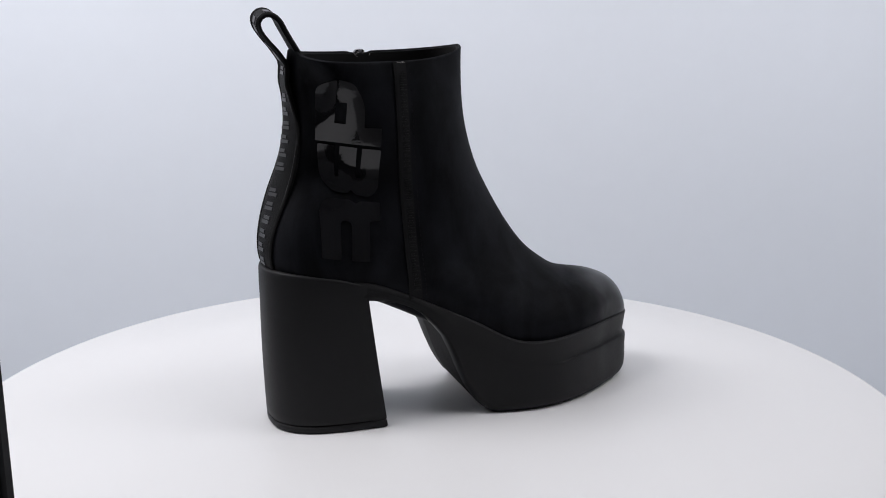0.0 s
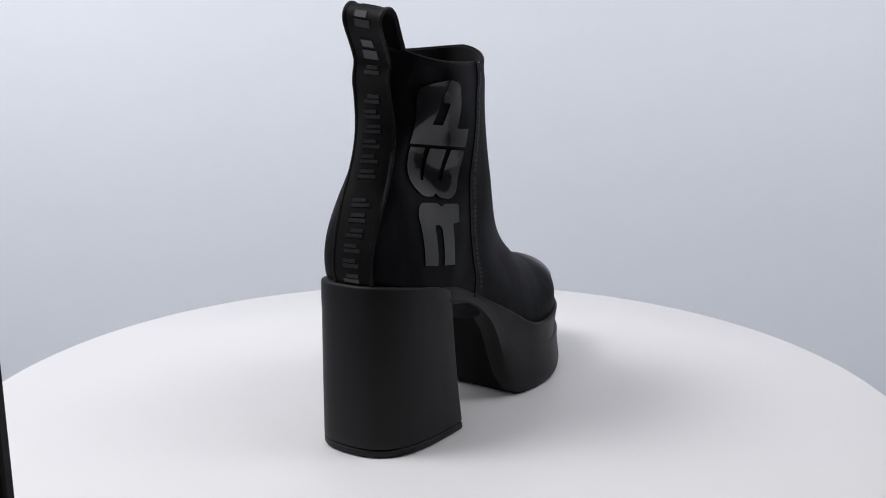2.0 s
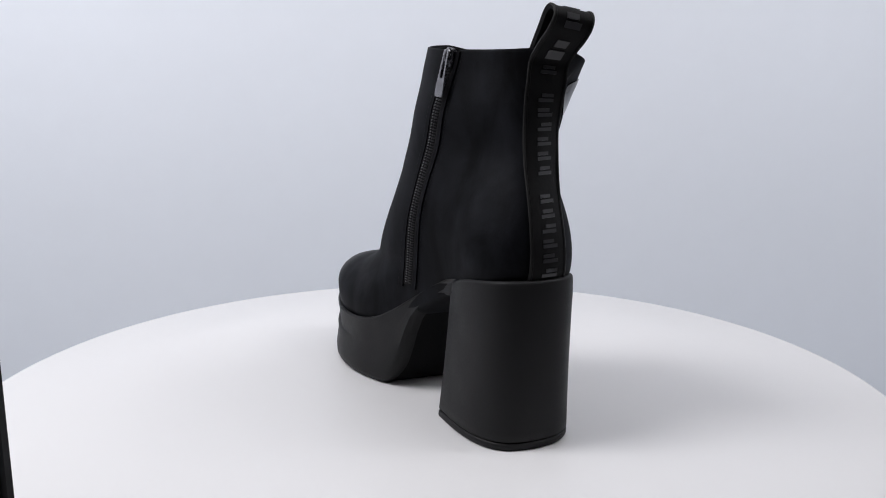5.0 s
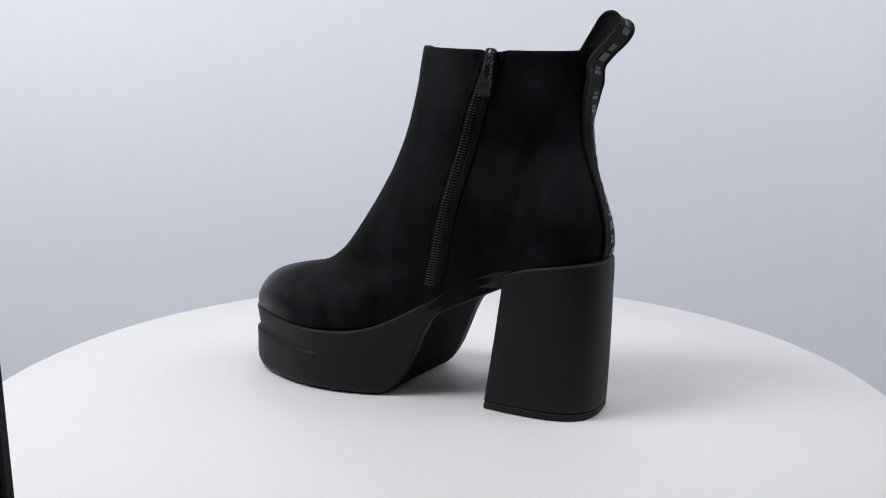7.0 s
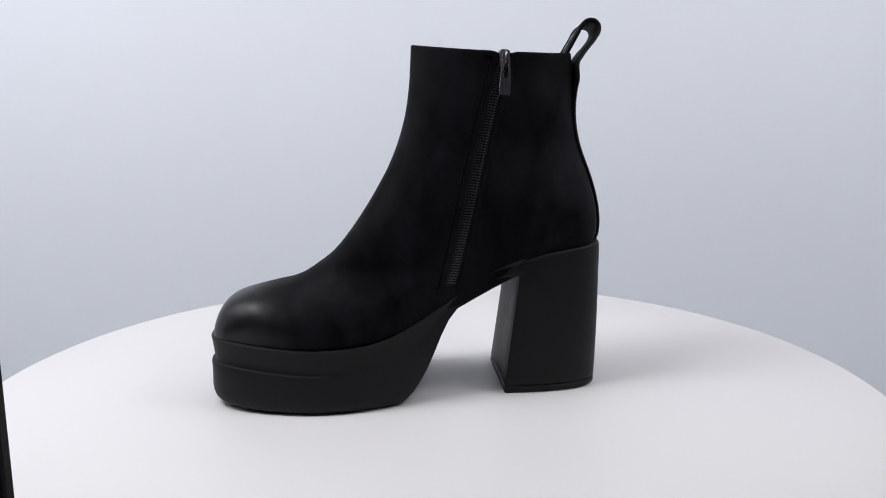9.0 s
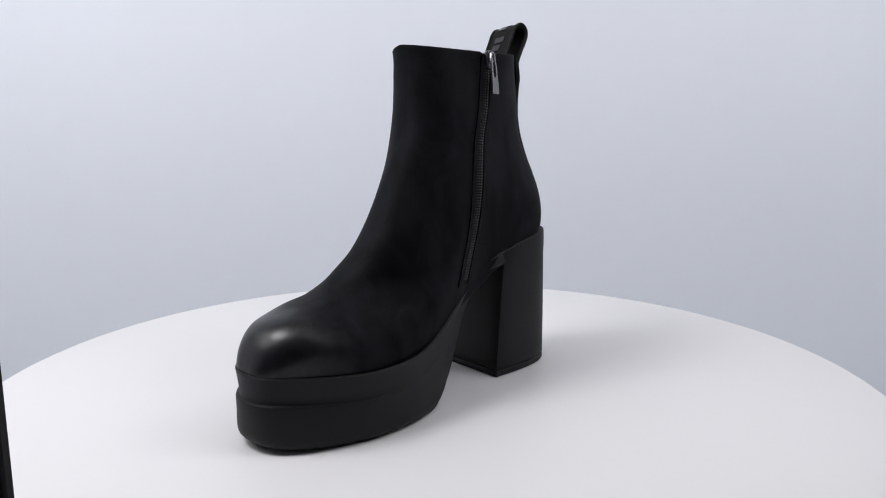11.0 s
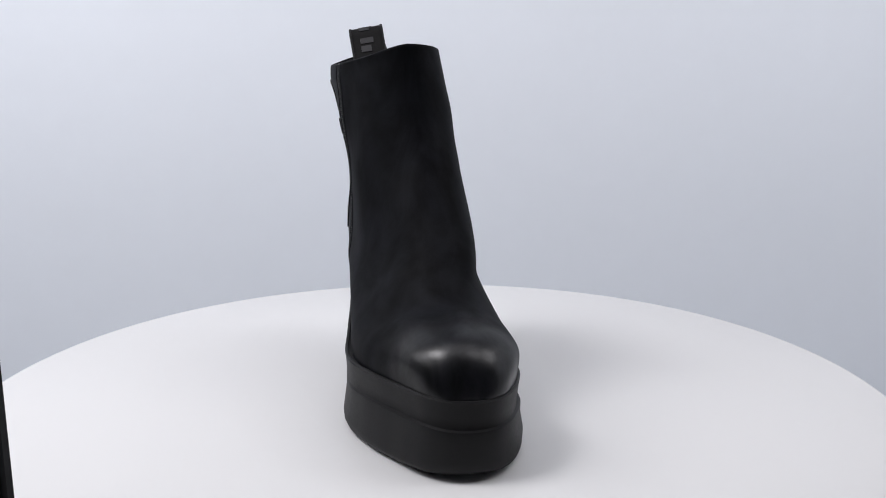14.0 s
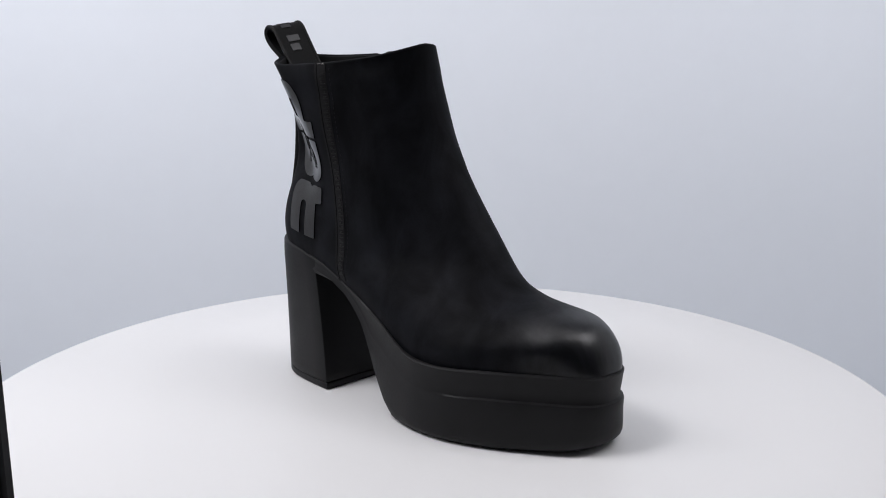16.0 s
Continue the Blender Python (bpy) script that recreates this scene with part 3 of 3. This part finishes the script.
def build_strap():
    prof = [(-13, 0.0), (-13, 0.9), (-12.4, 1.3), (-11.4, 1.3), (-11.0, 0.85)] + [(-11 + 22 * k / 12, 0.8) for k in range(1, 12)] + [(11.0, 0.85), (11.4, 1.3), (12.4, 1.3), (13, 0.9), (13, 0.0)]
    back = [(u, -1.6) for u, _ in prof[::-1][2:-2]]
    loops = []
    last = len(STRAP) - 1
    t = 0.0
    while t <= last + 1e-6:
        loops.append([strap_at(t, u, o)[0] for u, o in prof + back])
        t += 1.0 if t < 40 else 0.25
    v, f = rings(loops, True, True)
    strap = link_mesh("heel_strap", v, f, M_STRAP, boot, "black woven strap with a pull loop", scale=U)
    for side in (-1, 1):
        loops = []
        t = 0.0
        while t <= last + 1e-6:
            loops.append([strap_at(t, side * 12.6 + 0.9 * math.cos(a), 0.8 + 0.9 * math.sin(a))[0] for a in (0, 1.05, 2.09, 3.14, 4.19, 5.24)])
            t += 1.0 if t < 40 else 0.25
        v, f = rings(loops, True, True)
        link_mesh("strap_piping", v, f, M_PIPING, strap, "worn shiny piping along the strap edge", scale=U)
    return strap


STRAP_OB = build_strap()


def strap_frame(u, v):
    p, n = strap_at(v, u, 1.0)
    return p, n


def strap_words():
    spots = []
    r = random.Random(3)
    v = 2.0
    while v < 50:
        step = 2.55 if v < 38.5 else 1.35
        for bar in range(6):
            c = v + step * 0.5
            if c > 50:
                break
            spots.append((-0.5, c - step * 0.2, 5.2, step * 0.12))
            spots.append((-0.5 + r.choice((-1.2, 0.0, 1.2)), c + step * 0.14, 4.0, step * 0.12))
            v += step
        v += step * 0.9
    return spots


print_bars("strap_print", strap_words(), strap_frame, M_PRINT, STRAP_OB, "raised dark grey rubber bars of print on the strap")


# ---- zip on the inner face ----
def zip_x(z):
    return curve_at([(78, -9), (100, -14.8), (150, -26.5), (200, -38.5), (244, -50.5)], z)


relief("zip_tape", strip(zip_x, 84, 243.5, 5.2, 5.2, 26), 1, 0.35, M_TAPE, "black woven zip tape")
relief("zip_fold", strip(lambda z: zip_x(z) + 6.6, 82, 246, 1.6, 1.6, 26), 1, 1.0, M_LEATHER, "turned leather edge beside the zip")
relief("zip_fold", strip(lambda z: zip_x(z) - 6.6, 82, 246, 1.6, 1.6, 26), 1, 1.0, M_LEATHER, "turned leather edge beside the zip")


def build_teeth():
    bm = bmesh.new()
    z = 86.0
    while z < 243:
        for side in (-1, 1):
            zz = z + (0.55 if side > 0 else 0)
            p, n = on_side(zip_x(zz) + side * 1.35, zz, 1)
            tx = Vector((1, 0, 0))
            tx = (tx - n * tx.dot(n)).normalized()
            up = n.cross(tx)
            if up.z < 0:
                up = -up
            c = p + n * 0.6
            ring = []
            for dx, dh, dn in ((-1.7, -0.15, 0.1), (-0.9, 0.12, 0.75), (0.6, 0.18, 0.85), (1.6, -0.1, 0.15)):
                a = c + tx * dx * side * -1 + up * (dh - 0.42) + n * dn
                b = c + tx * dx * side * -1 + up * (dh + 0.42) + n * dn
                ring.append((bm.verts.new(a * U), bm.verts.new(b * U)))
            base = [bm.verts.new((c + tx * dx * side * -1 - n * 0.3) * U) for dx in (-1.7, -0.9, 0.6, 1.6)]
            for i in range(3):
                bm.faces.new((ring[i][0], ring[i + 1][0], ring[i + 1][1], ring[i][1]))
                bm.faces.new((ring[i][0], base[i], base[i + 1], ring[i + 1][0]))
                bm.faces.new((ring[i][1], ring[i + 1][1], base[i + 1], base[i]))
        z += 1.9
    return tagged(part("zip_teeth", bm, M_ZIP, boot, "row of small black nylon zip teeth"), kind="stuff")


build_teeth()


def stitching(name, fn, side, z0, z1, label):
    """A row of short raised stitches along a line on the upper."""
    bm = bmesh.new()
    z = z0
    while z < z1:
        lo, hi = [], []
        for dz, w, h in ((0, 0.22, -0.1), (0.5, 0.32, 0.3), (1.7, 0.32, 0.3), (2.2, 0.22, -0.1)):
            p, n = on_side(fn(z + dz), z + dz, side)
            lo.append(bm.verts.new((p + n * h + Vector((-w, 0, 0))) * U))
            hi.append(bm.verts.new((p + n * h + Vector((w, 0, 0))) * U))
        for i in range(3):
            bm.faces.new((lo[i], lo[i + 1], hi[i + 1], hi[i]))
        z += 3.2
    return tagged(part(name, bm, M_STITCH, boot, label), label=label, kind="stuff")


stitching("zip_stitching", lambda z: zip_x(z) + 10.2, 1, 80, 240, "fine black topstitching along the zip")
stitching("zip_stitching", lambda z: zip_x(z) - 10.2, 1, 80, 240, "fine black topstitching along the zip")
stitching("seam_stitching", lambda z: seam_x(z) + 9.2, -1, 88, 234, "fine black topstitching along the side seam")


def build_slider():
    z0 = 240.5
    p, n = on_side(zip_x(z0), z0, 1)
    p = p + n * 1.2
    down = Vector((0.1, 0, -1)).normalized()
    down = (down - n * down.dot(n)).normalized()
    across = n.cross(down).normalized()

    def place(a, d, h):
        return (p + across * a + down * d + n * h) * U

    def plate(outline, h0, h1, lift=lambda d: 0.0):
        lo = [place(a, d, h0 + lift(d)) for a, d in outline]
        hi = [place(a, d, h1 + lift(d)) for a, d in outline]
        mid = [place(a * 0.93, d, h1 + 0.35 + lift(d)) for a, d in outline]
        return rings([lo, hi, mid], True, True)

    v, f = plate([(-3.6, -5), (-2.4, -6), (2.4, -6), (3.6, -5), (3.8, 0), (2.6, 6), (-2.6, 6), (-3.8, 0)], -0.6, 1.6)
    slider = link_mesh("zip_slider", v, f, M_METAL, boot, "gunmetal zip slider")
    prof = []
    for k in range(15):
        a = math.pi * k / 14
        prof.append((-5.5 + 9.5 * (1 - math.cos(a)) / 2, 1.6 + 3.0 * math.sin(a)))
    loops = [[place(0.9 * math.cos(2 * math.pi * i / 6), d, h + 0.7 * math.sin(2 * math.pi * i / 6)) for i in range(6)] for d, h in prof]
    v, f = rings(loops, True, True)
    link_mesh("bridge", v, f, M_METAL, slider, "bent metal bridge of the slider")

    def lift(d):
        return 3.0 + 0.08 * d - 0.003 * max(0.0, d - 14) ** 2

    outer = [(a * 1.05, d) for a, d in ((-2.6, -3.5), (-1.6, -4.6), (1.6, -4.6), (2.6, -3.5), (3.0, 4), (3.6, 12), (4.1, 18), (4.2, 24), (3.8, 25.6), (-3.8, 25.6), (-4.2, 24), (-4.1, 18), (-3.6, 12), (-3.0, 4))]
    inner = [(a * 0.85, d) for a, d in ((-1.4, -2.0), (-0.7, -2.8), (0.7, -2.8), (1.4, -2.0), (1.6, 3), (1.8, 9), (1.7, 12.2), (1.2, 13.4), (0.5, 13.8), (-0.5, 13.8), (-1.2, 13.4), (-1.7, 12.2), (-1.8, 9), (-1.6, 3))]
    loops = []
    for o, h in ((outer, 0.0), (outer, 1.1), ([(a * 0.94, d) for a, d in outer], 1.5), ([(a * 1.08, d) for a, d in inner], 1.5), (inner, 1.1), (inner, 0.0)):
        loops.append([place(a, d, h + lift(d)) for a, d in o])
    n14 = len(outer)
    verts = [tuple(q) for lp in loops for q in lp]
    faces = [(j * n14 + i, j * n14 + (i + 1) % n14, ((j + 1) % 6) * n14 + (i + 1) % n14, ((j + 1) % 6) * n14 + i) for j in range(6) for i in range(n14)]
    link_mesh("pull_tab", verts, faces, M_METAL, slider, "slotted gunmetal zip pull tab")


build_slider()


def frayed_ends():
    """Short thread ends where the zip tape is cut at the collar."""
    bm = bmesh.new()
    r = random.Random(11)
    for k in range(26):
        x = zip_x(244) + r.uniform(-6.5, 6.5)
        p, n = on_side(x, 240, 1)
        a = Vector((x, p.y - r.uniform(0.2, 3.2), 242.0 + r.uniform(-0.5, 0.8)))
        b = a + Vector((r.uniform(-1.6, 1.6), r.uniform(-1.2, 1.2), r.uniform(0.8, 2.6)))
        c = b + Vector((r.uniform(-1.4, 1.4), r.uniform(-1, 1), r.uniform(-0.8, 0.8)))
        w = 0.22
        prev = None
        for q in (a, b, c):
            ring = [bm.verts.new((q + Vector((w * math.cos(i * 2.094), w * math.sin(i * 2.094), 0))) * U) for i in range(3)]
            if prev:
                for i in range(3):
                    bm.faces.new((prev[i], prev[(i + 1) % 3], ring[(i + 1) % 3], ring[i]))
            prev = ring
    for k in range(12):
        x = seam_x(237) + r.uniform(-1, 7)
        p, n = on_side(x, 234, -1)
        a = Vector((x, p.y - 0.3, 236.8))
        b = a + Vector((r.uniform(-1.0, 1.0), r.uniform(0.2, 1.4), r.uniform(0.3, 1.1)))
        low = [bm.verts.new((a + Vector((0.2 * math.cos(i * 2.094), 0.2 * math.sin(i * 2.094), 0))) * U) for i in range(3)]
        top = [bm.verts.new((b + Vector((0.2 * math.cos(i * 2.094), 0.2 * math.sin(i * 2.094), 0))) * U) for i in range(3)]
        for i in range(3):
            bm.faces.new((low[i], low[(i + 1) % 3], top[(i + 1) % 3], top[i]))
    ends = part("thread_ends", bm, M_THREAD, boot, "frayed pale thread ends at the collar")
    return tagged(ends, label="frayed pale thread ends at the collar", kind="stuff")


frayed_ends()


def sole_stamp():
    """An oval ring with bars stamped on the arch's underside."""
    bm = bmesh.new()

    def at(a, b, h):
        x = -29 + a
        return Vector((x, 4 + b, curve_at(UNDER, x) - h)) * U

    n = 36
    loops = []
    for k in range(n):
        c, s = math.cos(2 * math.pi * k / n), math.sin(2 * math.pi * k / n)
        loops.append([bm.verts.new(at(8 * c * r, 15 * s * r, h)) for r, h in ((1.0, -0.2), (1.0, 0.7), (0.86, 0.7), (0.86, -0.2))])
    for k in range(n):
        a, b = loops[k], loops[(k + 1) % n]
        for i in range(3):
            bm.faces.new((a[i], b[i], b[i + 1], a[i + 1]))
    part("sole_stamp", bm, M_TREAD_SHADED, boot, "raised oval stamp under the arch")


sole_stamp()


# ---- the turning ----
def motions():
    start, speed = 18.598, 18.39488
    rows, plate = [], []
    for k in range(65):
        t = k * 0.25
        a = start + speed * t
        m = pose(0, 0, 0, 0, 0, a)
        rows.append((t, m @ pose(0, -0.01897, 0.0, 0, 0, 0)))
        plate.append((t, m))
    walk(boot, rows)
    walk(disc, plate)


motions()
